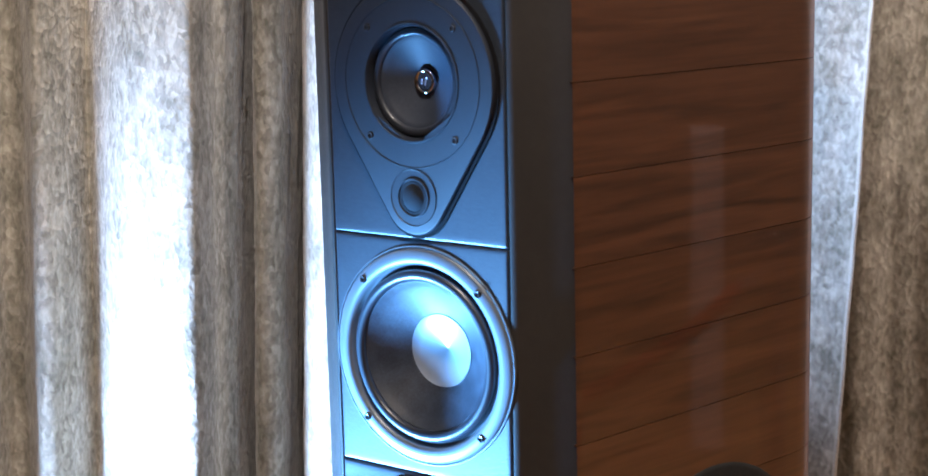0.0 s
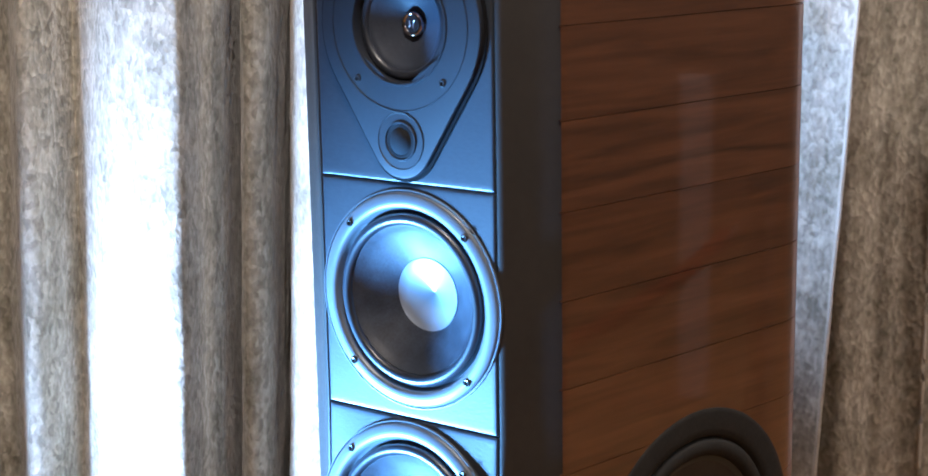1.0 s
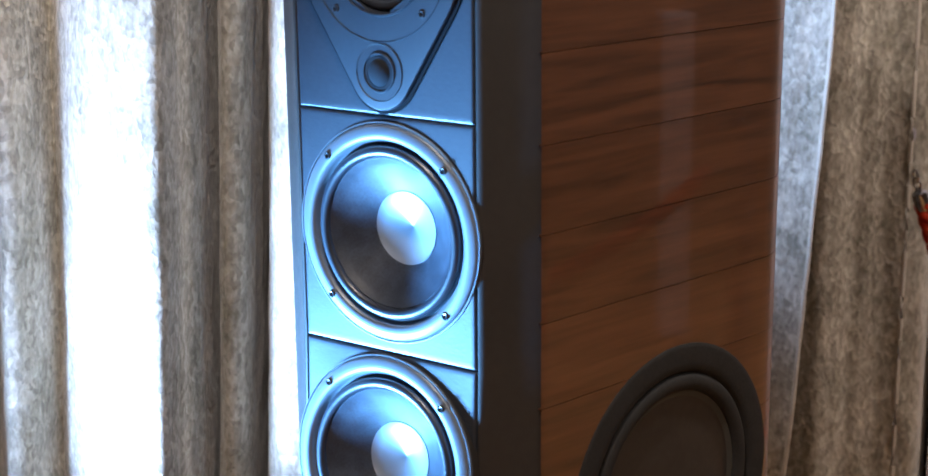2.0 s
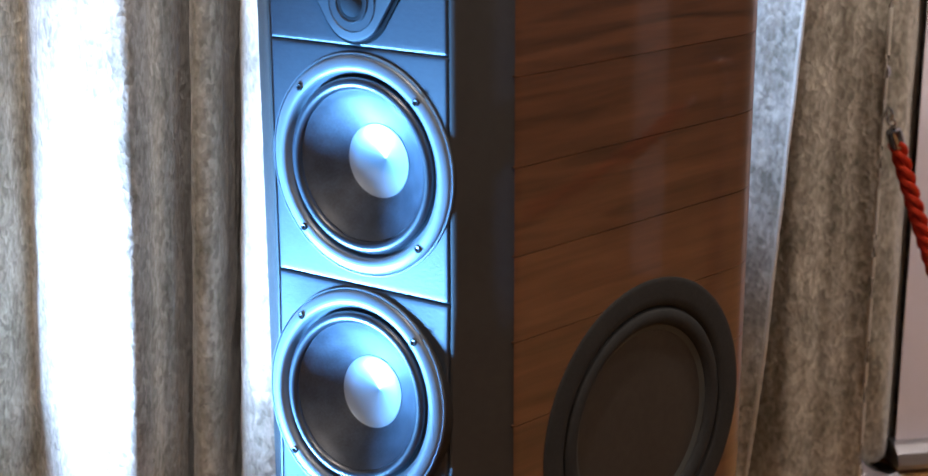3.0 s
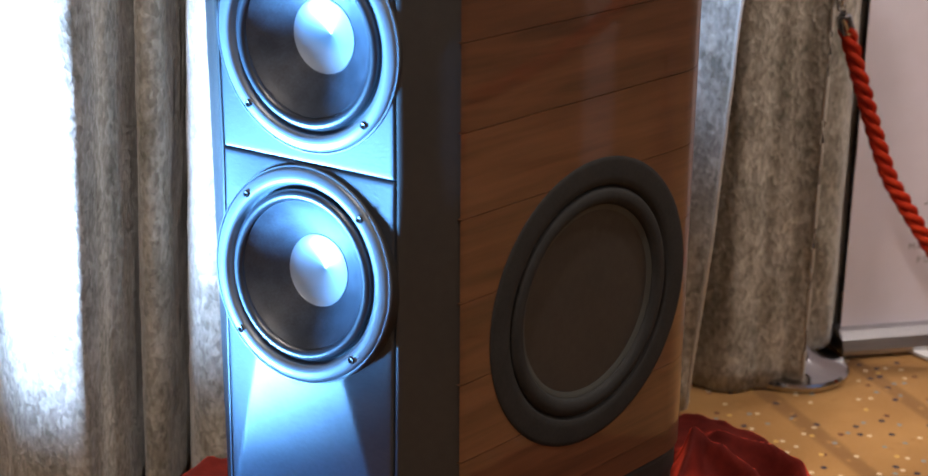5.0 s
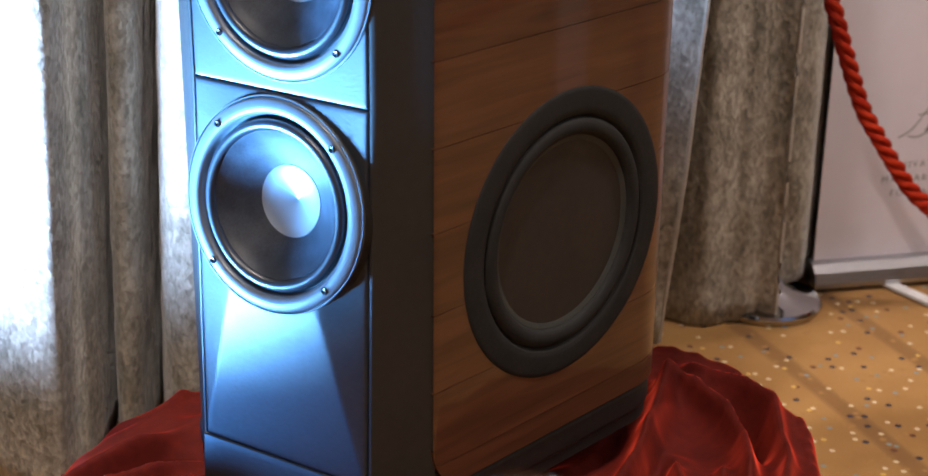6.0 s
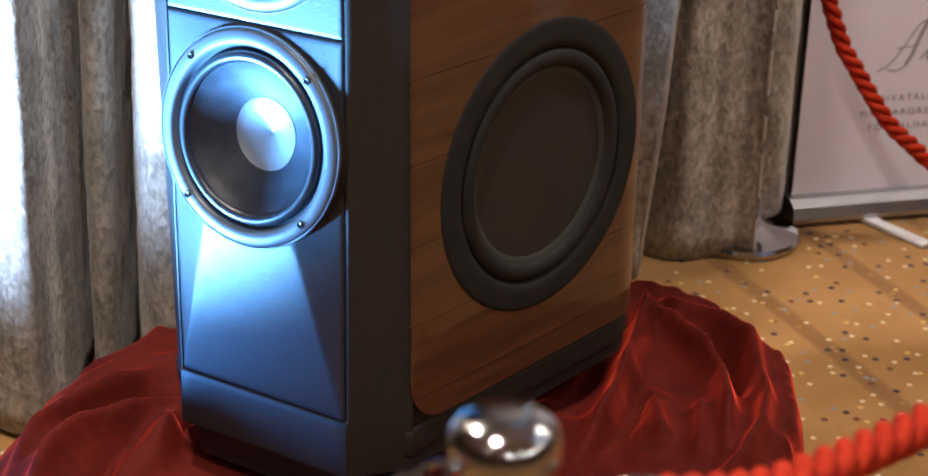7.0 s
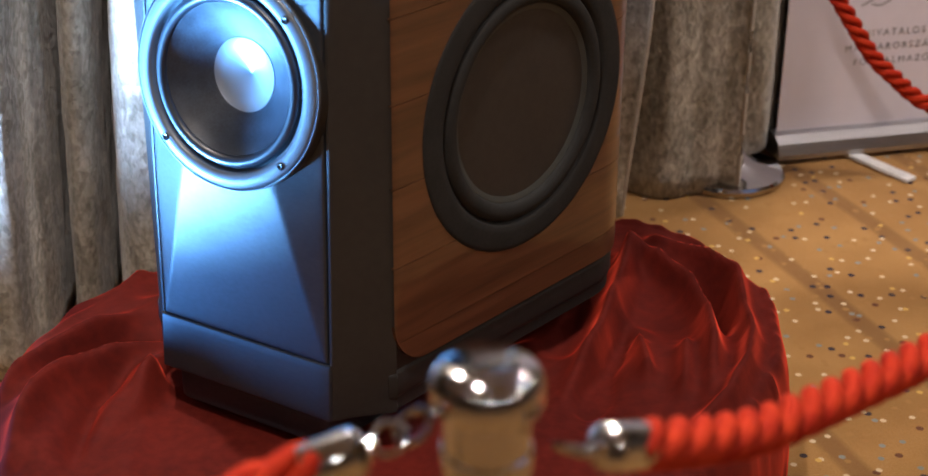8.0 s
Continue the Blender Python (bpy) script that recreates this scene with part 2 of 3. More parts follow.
def grid_faces(rows, cols, wrap=False):
    faces = []
    for i in range(rows - 1):
        for j in range(cols if wrap else cols - 1):
            k = (j + 1) % cols
            faces.append((i * cols + j, i * cols + k, (i + 1) * cols + k, (i + 1) * cols + j))
    return faces


def lathe(name, profile, mat, parent=None, m=Matrix(), seg=72, label="", sharp=30):
    """Turns (radius, height) about z and places it with m."""
    verts = [m @ Vector((r * math.cos(2 * math.pi * k / seg), r * math.sin(2 * math.pi * k / seg), h)) for r, h in profile for k in range(seg)]
    return link_mesh(name, verts, grid_faces(len(profile), seg, True), mat, parent, True, label, sharp)


def box(name, size, m, mat, parent=None, bevel=0.002, label=""):
    bm = bmesh.new()
    bmesh.ops.create_cube(bm, size=1, matrix=m @ Matrix.Diagonal((*size, 1)))
    if bevel:
        bmesh.ops.bevel(bm, geom=bm.edges[:], offset=bevel, segments=2, profile=0.6, affect="EDGES")
    ob = part(name, bm, mat, parent, label)
    return ob


def prism(name, outline, z0, z1, mat, parent=None, bevel=0.0, label="", smooth=True):
    """An upright body over a closed plan outline."""
    bm = bmesh.new()
    lo = [bm.verts.new((x, y, z0)) for x, y in outline]
    hi = [bm.verts.new((x, y, z1)) for x, y in outline]
    bm.faces.new(lo[::-1])
    bm.faces.new(hi)
    k = len(outline)
    for i in range(k):
        f = bm.faces.new((lo[i], lo[(i + 1) % k], hi[(i + 1) % k], hi[i]))
        f.smooth = smooth
    bmesh.ops.recalc_face_normals(bm, faces=bm.faces)
    if bevel:
        rim = [e for e in bm.edges if all(v in lo for v in e.verts) or all(v in hi for v in e.verts)]
        bmesh.ops.bevel(bm, geom=rim, offset=bevel, segments=3, profile=0.5, affect="EDGES")
    for e in bm.edges:
        if len(e.link_faces) == 2 and e.calc_face_angle(0) > radians(30):
            e.smooth = False
    return part(name, bm, mat, parent, label)


def catmull(points, per=12):
    pts = [Vector(p) for p in points]
    pts = [2 * pts[0] - pts[1], *pts, 2 * pts[-1] - pts[-2]]
    out = []
    for a, b, c, d in zip(pts, pts[1:], pts[2:], pts[3:]):
        for k in range(per):
            t = k / per
            out.append(0.5 * (2 * b + (c - a) * t + (2 * a - 5 * b + 4 * c - d) * t * t + (3 * b - a - 3 * c + d) * t ** 3))
    out.append(pts[-2])
    return out


def tube_points(path, radius, seg=10):
    """Vertices and faces of a tube along a list of points."""
    verts, up = [], Vector((0, 0, 1))
    for i, p in enumerate(path):
        d = (path[min(i + 1, len(path) - 1)] - path[max(i - 1, 0)]).normalized()
        side = d.cross(up)
        side = side.normalized() if side.length > 1e-4 else Vector((1, 0, 0))
        top = side.cross(d)
        for k in range(seg):
            a = 2 * math.pi * k / seg
            verts.append(p + radius * (math.cos(a) * side + math.sin(a) * top))
    return verts, grid_faces(len(path), seg, True)


# ---- room ----


def room():
    floor = link_mesh("floor", [(-6, -5, 0), (6, -5, 0), (6, 3.9, 0), (-6, 3.9, 0)], [(0, 1, 2, 3)], CARPET, smooth=False)
    tagged(floor, "tan hotel carpet with scattered small coloured dots", "floor", kind="structure")
    for name, size, at in (("wall_north", (12.2, 0.1, 2.75), (0, 3.85, 1.375)), ("wall_south", (12.2, 0.1, 2.75), (0, -5.05, 1.375)),
                           ("wall_east", (0.1, 8.8, 2.75), (6.05, -0.6, 1.375)), ("wall_west", (0.1, 8.8, 2.75), (-6.05, -0.6, 1.375))):
        tagged(box(name, size, pose(*at), WALLPAINT, bevel=0), "plain dark beige painted hotel room wall", "wall", kind="structure")
    tagged(box("ceiling", (12.2, 9.1, 0.1), pose(0, -0.6, 2.81), CEIL, bevel=0), "plain white room ceiling with downlights", "ceiling", kind="structure")


room()

# ---- curtains ----


def curtain(name, plan, z0, z1, seed, label, drift=0.0, shear=0.0, lean=0.0, rows=60, hem_width=0.0045):
    """Heavy velvet hung in folds along a plan line; the folds lean, wander and wrinkle a little on the way down."""
    line = catmull([(x, y, 0) for x, y in plan], 14)
    count = len(line)
    normals = [Vector(((line[min(j + 1, count - 1)] - line[max(j - 1, 0)]).y, -(line[min(j + 1, count - 1)] - line[max(j - 1, 0)]).x, 0)).normalized() for j in range(count)]

    def point(j, z):
        p = line[j]
        t = (z - z0) / (z1 - z0)
        w = 0.006 * noise.noise((p.x * 9 + seed, p.y * 9, z * 1.3)) + 0.0030 * noise.noise((p.x * 40 + seed, p.y * 40, z * 11))
        # soft creases that cross the folds here and there
        crease = noise.noise((p.x * 7 + seed, p.y * 7 + 4 * z, z * 3.1))
        w += 0.004 * math.exp(-(9 * crease) ** 2) * max(0.0, noise.noise((p.x * 5, seed + 2, z * 2.2)) + 0.25)
        q = p + normals[j] * w
        swing = drift * (1 - t) * (0.5 + noise.noise((p.x * 6, seed, 3.1)))
        free = max(0.0, 1 - (count - 1 - j) / 34)
        return Vector((q.x + swing + shear * (z - 0.65) + lean * free * (z - 0.3), q.y - 2.9 * lean * free * min(1.0, z / 0.4), z))

    heights = [z0 + (z1 - z0) * i / (rows - 1) for i in range(rows)]
    verts = [point(j, z) for z in heights for j in range(count)]
    ob = link_mesh(name, verts, grid_faces(rows, count), VELVET, None, True, "", 180)
    sol = ob.modifiers.new("cloth", "SOLIDIFY")
    sol.thickness = 0.004
    tagged(ob, label, "curtain")
    # turned hem along the free edge
    v, f = tube_points([point(count - 1, z) + Vector((0, -0.002, 0)) for z in heights], hem_width, 8)
    link_mesh("hem", v, f, HEM, ob, True, "pale turned hem")
    return ob


# fold at x -0.86 is added out of view to shade its right neighbours
curtain("curtain", [(-1.75, 2.62), (-1.66, 2.54), (-1.55, 2.64), (-1.42, 2.52), (-1.30, 2.66), (-1.16, 2.54), (-1.05, 2.66), (-0.94, 2.54), (-0.905, 2.42),
                    (-0.862, 2.352), (-0.845, 2.46), (-0.835, 2.60), (-0.815, 2.63), (-0.785, 2.61), (-0.748, 2.535), (-0.725, 2.56), (-0.705, 2.63), (-0.69, 2.645), (-0.66, 2.605),
                    (-0.615, 2.54), (-0.548, 2.490), (-0.502, 2.472), (-0.488, 2.498), (-0.476, 2.54), (-0.463, 2.575), (-0.456, 2.61), (-0.452, 2.72), (-0.449, 2.86), (-0.436, 2.86), (-0.431, 2.72),
                    (-0.426, 2.635), (-0.412, 2.602), (-0.392, 2.61), (-0.383, 2.645), (-0.379, 2.74), (-0.375, 2.84), (-0.362, 2.84), (-0.355, 2.73), (-0.343, 2.63), (-0.328, 2.585), (-0.30, 2.563), (-0.25, 2.57),
                    (-0.18, 2.62), (-0.11, 2.72), (-0.02, 2.80), (0.06, 2.76), (0.14, 2.84), (0.24, 2.93), (0.33, 2.955), (0.42, 3.00), (0.48, 3.02), (0.53, 3.015), (0.575, 3.02), (0.592, 3.03)],
        0.012, 2.6, 3.0, "taupe crushed velvet curtain hanging in deep folds", 0.01, 0.042, 0.019)
curtain("curtain", [(0.55, 3.19), (0.60, 3.16), (0.635, 3.135), (0.66, 3.12), (0.69, 3.125), (0.72, 3.14), (0.75, 3.14), (0.78, 3.145), (0.80, 3.14), (0.820, 3.13)],
        0.006, 2.6, 11.0, "taupe crushed velvet curtain with a pale hem edge")
curtain("curtain", [(0.66, 3.26), (0.71, 3.33), (0.76, 3.36), (0.80, 3.31), (0.84, 3.272), (0.875, 3.268), (0.905, 3.288), (0.932, 3.348), (0.965, 3.43), (1.0, 3.60), (1.10, 3.52), (1.22, 3.62), (1.36, 3.54), (1.5, 3.64), (1.7, 3.55), (1.9, 3.66), (2.2, 3.6)],
        0.035, 2.6, 23.0, "shaded taupe velvet curtain behind the banner")

# ---- loudspeaker ----
BASE = 0.25
speaker = new("loudspeaker")
speaker.matrix_world = pose(-0.108, 1.951, BASE, 0, 0, -35.6)
tagged(speaker, "tall black leather and walnut floorstanding loudspeaker on a draped podium", "loudspeaker")


def FRONT(x, z, y=0.0, tilt=0.0):
    """A pose on the front: its z points out of the baffle, tilted up by some degrees."""
    return pose(x, y, z - BASE, 90 - tilt, 0, 0)


SIDE_A = radians(10.5)
SIDE_D = Vector((math.sin(SIDE_A), math.cos(SIDE_A), 0))
SIDE_N = Vector((math.cos(SIDE_A), -math.sin(SIDE_A), 0))
SIDE_P = Vector((0.192, 0.04, 0))


def side_point(s, z, out=0.0):
    a = max(0.0, s - 0.412) / 0.10
    p = SIDE_P + min(s, 0.412) * SIDE_D + 0.10 * math.sin(a) * SIDE_D - 0.10 * (1 - math.cos(a)) * SIDE_N
    return p + out * (math.cos(a) * SIDE_N + math.sin(a) * SIDE_D) + Vector((0, 0, z - BASE))


def front_slope(z):
    """How far the lower front runs forward of the upright upper front."""
    return -0.0135 * max(0.0, 0.856 - z) / 0.478


def cabinet():
    # plan of the carcass: front columns, flared sides, rounded back
    right = [(0.1285, 0.085), (0.1288, 0.004), (0.1305, 0.0015), (0.1335, 0.0018), (0.138, 0.0050), (0.144, 0.0110), (0.151, 0.0175), (0.160, 0.0250), (0.170, 0.0320), (0.181, 0.0390), (0.190, 0.046)]
    for s in (0.01, 0.1, 0.2, 0.3, 0.38, 0.412, 0.43, 0.45, 0.47, 0.49, 0.51, 0.53, 0.55):
        p = side_point(s, BASE, -0.008)
        right.append((p.x, p.y))
    right += [(0.16, 0.575), (0.10, 0.605), (0.04, 0.615)]
    plan = right + [(-x, y) for x, y in right[::-1]]
    # the front columns run forward a little towards the foot
    verts, k = [], len(plan)
    for z in (0.30, 0.42, 0.58, 0.74, 0.856, 1.66):
        verts += [(x, y + front_slope(z) * max(0.0, 1 - max(0.0, y) / 0.05), z - BASE) for x, y in plan]
    faces = grid_faces(6, k, True) + [tuple(range(k))[::-1], tuple(range(5 * k, 6 * k))]
    link_mesh("cabinet_body", verts, faces, COLUMN, speaker, True, "black leather cabinet body with rounded corner columns", 30)
    # skirt below the wood
    grown = [(x * 1.014, 0.30 + (y - 0.30) * 1.008) for x, y in plan[9:-9]]
    prism("skirt", grown, 0.315 - BASE, 0.358 - BASE, COLUMN, speaker, 0.008)
    inner = [(x * 0.9, 0.30 + (y - 0.30) * 0.92) for x, y in plan[4:-4]]
    half = [(0.108, -0.006), (0.118, -0.002), (0.124, 0.008), (0.150, 0.20), (0.158, 0.42), (0.15, 0.52), (0.10, 0.565)]
    foot = half + [(-x, y) for x, y in half[::-1]]
    prism("base_plate", foot, 0.0, 0.046, LEATHER, speaker, 0.004, "dark satin base plate")
    prism("neck", inner, 0.044, 0.315 - BASE, COLUMN, speaker)
    prism("top_cap", grown, 1.66 - BASE, 1.70 - BASE, COLUMN, speaker, 0.012)


cabinet()


def sheet(name, xs, zs, depth, mat, label="", back=0.09, bevel=0.003):
    """A leather-covered panel: front relief by depth(x, z), edges turned back."""
    verts, nx, nz = [], len(xs), len(zs)
    for z in zs:
        for x in xs:
            e = min(x - xs[0], xs[-1] - x, z - zs[0], zs[-1] - z)
            r = bevel - math.sqrt(max(0.0, bevel ** 2 - max(0.0, bevel - e) ** 2))
            verts.append((x, depth(x, z) + r, z - BASE))
    faces = grid_faces(nz, nx)
    rim = [*range(nx), *[i * nx + nx - 1 for i in range(1, nz)], *range(nz * nx - 2, (nz - 1) * nx - 1, -1), *[i * nx for i in range(nz - 2, 0, -1)]]
    start = len(verts)
    for i in rim:
        v = verts[i]
        verts.append((v[0], back, v[2]))
    k = len(rim)
    for i in range(k):
        faces.append((rim[i], start + i, start + (i + 1) % k, rim[(i + 1) % k]))
    return link_mesh(name, verts, faces, mat, speaker, True, label, 40)


def steps(a, b, n, edge=0.003):
    inside = [a + edge + (b - a - 2 * edge) * i / n for i in range(n + 1)]
    return [a, a + edge * 0.25, a + edge * 0.6, *inside, b - edge * 0.6, b - edge * 0.25, b]


def opening(x, z, zc, r):
    """Depth of the driver's hole in a panel."""
    return 0.085 if x * x + (z - zc) ** 2 < r * r else 0.0


def lower_relief(x, z):
    """Centre facet widening to the foot, side facets falling back towards the edges."""
    if z > 0.60:
        t = min(1.0, (0.856 - z) / 0.256)
        centre, recess, half = -0.017 * t, -0.001 * t, 0.068
    else:
        t = max(0.0, (z - 0.378) / 0.222)
        centre, recess, half = -0.017 * t, -0.001 * t, 0.127 - 0.059 * t
    over = max(0.0, abs(x) - half)
    return front_slope(z) + centre + (recess - centre) * min(1.0, over / max(0.004, 0.128 - half))


sheet("upper_baffle", steps(-0.128, 0.128, 48), steps(1.1428, 1.60, 80), lambda x, z: opening(x, z, 1.325, 0.082), LEATHER, "black leather upper front panel")
sheet("middle_baffle", steps(-0.128, 0.128, 56), steps(0.8575, 1.1412, 62), lambda x, z: opening(x - 0.004, z, 1.003, 0.121), LEATHER, "black leather middle front panel")
sheet("lower_baffle", steps(-0.128, 0.128, 56), steps(0.3775, 0.8555, 104), lambda x, z: lower_relief(x, z) + opening(x - 0.001, z, 0.722, 0.121), LEATHER, "black leather lower front panel with faceted sides", 0.09)
sheet("foot_panel", steps(-0.134, 0.133, 16), steps(0.299, 0.3768, 8), lambda x, z: -0.0145 - 0.004 * (0.3755 - z) / 0.08 , LEATHER, "black leather foot panel", 0.04)


def screw(parent, x, z, m):
    prof = [(0.0, 0.0008), (0.0018, 0.0008), (0.002, 0.0022), (0.0036, 0.0026), (0.0046, 0.0018), (0.0048, -0.004)]
    lathe("screw", prof, SCREW, parent, m @ Matrix.Translation((x, z, 0)), 16)


def roll(r0, r1, h, base, n=10):
    """Half-round of a rubber surround between two radii."""
    c, w = (r0 + r1) / 2, (r0 - r1) / 2
    return [(c + w * math.cos(math.pi * i / n), base + h * math.sin(math.pi * i / n)) for i in range(n + 1)]


def woofer(x, z, proud, tilt):
    m = FRONT(x, z, -proud, tilt)
    hub = new("woofer")
    hub.parent = speaker
    hub["label"] = "round woofer with a satin metal ring and dark cone"
    ring = [(0.1326, -0.0030), (0.1327, -0.0004), (0.1322, 0.0006), (0.1311, 0.0007), (0.1306, -0.0022), (0.1300, -0.0022), (0.1294, 0.0008), (0.1265, 0.0026), (0.120, 0.0042), (0.115, 0.0040),
            (0.1115, 0.0020), (0.1100, -0.002), (0.1085, -0.006), (0.107, -0.008), (0.104, -0.009)]
    lathe("ring", ring, RING, hub, m, 96, "", 50)
    lathe("housing", [(0.1320, -0.055), (0.1332, -0.054), (0.1334, -0.0030), (0.1322, -0.0026)], COLUMN, hub, m, 96, "black leather housing")
    lathe("surround", [(0.1065, -0.008), (0.1055, -0.003), *roll(0.1045, 0.0905, 0.0075, -0.004), (0.0895, -0.006)], RUBBER, hub, m, 96)
    cone = [(0.0908, -0.0035), (0.0900, -0.0030), (0.0885, -0.0042)]
    cone += [(0.0885 - 0.0445 * t, -0.0042 - 0.0318 * t ** 0.85) for t in [i / 10 for i in range(1, 11)]]
    lathe("cone", cone, CONE, hub, m, 96, "dark mottled woofer cone", 60)
    cap = [(0.0447, -0.0352), (0.0443, -0.0345), (0.0436, -0.0352), (0.034, -0.0386), (0.02, -0.0430), (0.008, -0.0468), (0.002, -0.0486), (0.0, -0.0492)]
    lathe("dust_cap", cap, CAP, hub, m, 72, "smooth grey concave dust cap", 60)
    for sx in (-1, 1):
        for sz in (-1, 1):
            screw(hub, 0.085 * sx, 0.085 * sz, m @ Matrix.Translation((0, 0, 0.0034)))


woofer(0.004, 1.003, 0.0015, 0)
woofer(0.001, 0.722, 0.0190, 7.0)


def teardrop(r1, z1, r2, z2, n=40):
    """Outline round a large circle and a small one below it, in the front's plane."""
    a = math.asin((r1 - r2) / (z1 - z2))
    up = [(r1 * math.cos(t), z1 + r1 * math.sin(t)) for t in [-a + (math.pi + 2 * a) * i / n for i in range(n + 1)]]
    down = [(r2 * math.cos(t), z2 + r2 * math.sin(t)) for t in [math.pi + a + (math.pi - 2 * a) * i / 20 for i in range(21)]]
    return up + down


def voice_plate():
    hub = new("driver_plate")
    hub.parent = speaker
    hub["label"] = "teardrop satin black plate with midrange and tweeter"
    zc = 1.325
    m = FRONT(0.003, zc, -0.001)
    SINK = Matrix.Translation((0, 0, -0.006))
    layers = [(0.0, -0.0015), (0.0, 0.0045), (0.0012, 0.0062), (0.004, 0.0068)]
    outs = [teardrop(0.1155 - i, 0.0, 0.044 - i, -0.132) for i, h in layers]
    k = len(outs[0])
    verts = [m @ Vector((x, z, h + 0.001)) for o, (i, h) in zip(outs, layers) for x, z in o]
    faces = grid_faces(len(layers), k, True)
    # flat face from the rim to the round midrange opening and the tweeter
    inner = [(0.0655 * math.cos(math.atan2(z, x)), 0.0655 * math.sin(math.atan2(z, x))) for x, z in outs[-1]]
    verts += [m @ Vector((x, z, 0.0078)) for x, z in inner]
    faces += [(3 * k + i, 3 * k + (i + 1) % k, 4 * k + (i + 1) % k, 4 * k + i) for i in range(k)]
    link_mesh("plate", verts, faces, PLATE, hub, True, "", 40)
    # black strip round the plate, painting in the shadow gap at its edge
    rim_out, rim_in = teardrop(0.1200, 0.0, 0.0485, -0.132), teardrop(0.1140, 0.0, 0.0425, -0.132)
    count = len(rim_out)
    gap = [m @ Vector((x, z, h)) for o, h in ((rim_out, -0.0005), (rim_out, 0.0016), (rim_in, 0.0016)) for x, z in o]
    link_mesh("shade_strip", gap, grid_faces(3, count, True), GAP_SHADE, hub, True, "thin black strip painted for the shadow at the plate edge")
    for r, h in ((0.0985, 0.0),):
        lathe("groove", [(r, 0.0074), (r - 0.0006, 0.0086), (r - 0.0014, 0.0086), (r - 0.002, 0.0074)], PLATE, hub, m, 96)
    lathe("trim_ring", [(0.069, 0.0076), (0.0685, 0.0092), (0.0665, 0.0092), (0.0645, 0.004), (0.0635, -0.004), (0.062, -0.008)], PLATE, hub, m, 80)
    lathe("surround", [(0.064, -0.006), *roll(0.0625, 0.0525, 0.005, -0.004), (0.052, -0.006)], RUBBER, hub, m, 80)
    lathe("cone", [(0.0530, -0.003), (0.0520, -0.004)] + [(0.0515 - 0.036 * t, -0.004 - 0.019 * t ** 0.8) for t in [i / 8 for i in range(9)]], PAPER, hub, m, 80, "dark paper midrange cone", 60)
    lathe("phase_plug", [(0.0155, -0.032), (0.0155, -0.016), (0.0150, -0.0125), (0.0138, -0.0108), (0.0122, -0.0104), (0.0108, -0.0112), (0.0100, -0.0124)], CHROME, hub, m @ SINK, 48, "polished chrome phase plug", 60)
    lathe("plug_face", [(0.0102, -0.0122), (0.0080, -0.0118), (0.003, -0.0114), (0, -0.0113)], SCREW, hub, m @ SINK, 40, "dark polished centre of the plug")
    # small pale mark on the plug, drawn as two plain strokes
    for pts in (((-0.0040, -0.0030), (-0.0016, -0.0012), (-0.0036, 0.0012), (-0.0014, 0.0032)), ((0.0014, -0.0042), (0.0026, 0.0002), (0.0030, 0.0036), (0.0046, 0.0040))):
        v, f = tube_points([m @ SINK @ p for p in catmull([(x, y, -0.0112) for x, y in pts], 6)], 0.0006, 6)
        link_mesh("plug_mark", v, f, ALU, hub)
    tm = m @ Matrix.Translation((0, -0.132, 0))
    lathe("tweeter_ring", [(0.0335, 0.0074), (0.0330, 0.0090), (0.0322, 0.0082), (0.0232, 0.0083), (0.0225, 0.0102), (0.0212, 0.0102), (0.0205, 0.0084), (0.0200, 0.0080)], PLATE, hub, tm, 56)
    lathe("tweeter_dome", [(0.0206, 0.0081), (0.0182, 0.0096), (0.0160, 0.0086), (0.0140, 0.0106), (0.009, 0.0132), (0.004, 0.0144), (0, 0.0147)], SILK, hub, tm, 48, "dark silk tweeter dome", 60)
    for sx in (-1, 1):
        for sz in (-1, 1):
            screw(hub, 0.062 * sx, 0.0625 * sz, m @ Matrix.Translation((0, 0, 0.0066)))


voice_plate()

SUB = (0.242, 0.641)
SUB_R = 0.1885


def side_woofer():
    hub = new("side_woofer")
    hub.parent = speaker
    hub["label"] = "large black side bass driver set into the walnut"
    turn = Matrix((SIDE_D, Vector((0, 0, 1)), SIDE_N)).transposed().to_4x4()
    m = Matrix.Translation(side_point(SUB[0], SUB[1])) @ turn @ Matrix.Diagonal((1.046, 1.046, 1, 1))
    lathe("frame", [(0.1835, -0.03), (0.1838, 0.0004), (0.1828, 0.0012), (0.178, 0.0018), (0.160, 0.0022), (0.152, 0.0016), (0.1495, 0.0), (0.148, -0.003), (0.144, -0.006)], RUBBER_SIDE, hub, m, 112, "", 45)
    lathe("surround", [(0.147, -0.006), *roll(0.146, 0.124, 0.007, -0.004, 12), (0.122, -0.007)], RUBBER_SIDE, hub, m, 96)
    lathe("cone", [(0.1235, -0.005), (0.121, -0.0048), (0.10, -0.018), (0.08, -0.028), (0.074, -0.030), (0.06, -0.026), (0.04, -0.0225), (0.02, -0.0205), (0, -0.020)], DARKCONE, hub, m, 96, "dark grey bass cone", 60)


side_woofer()


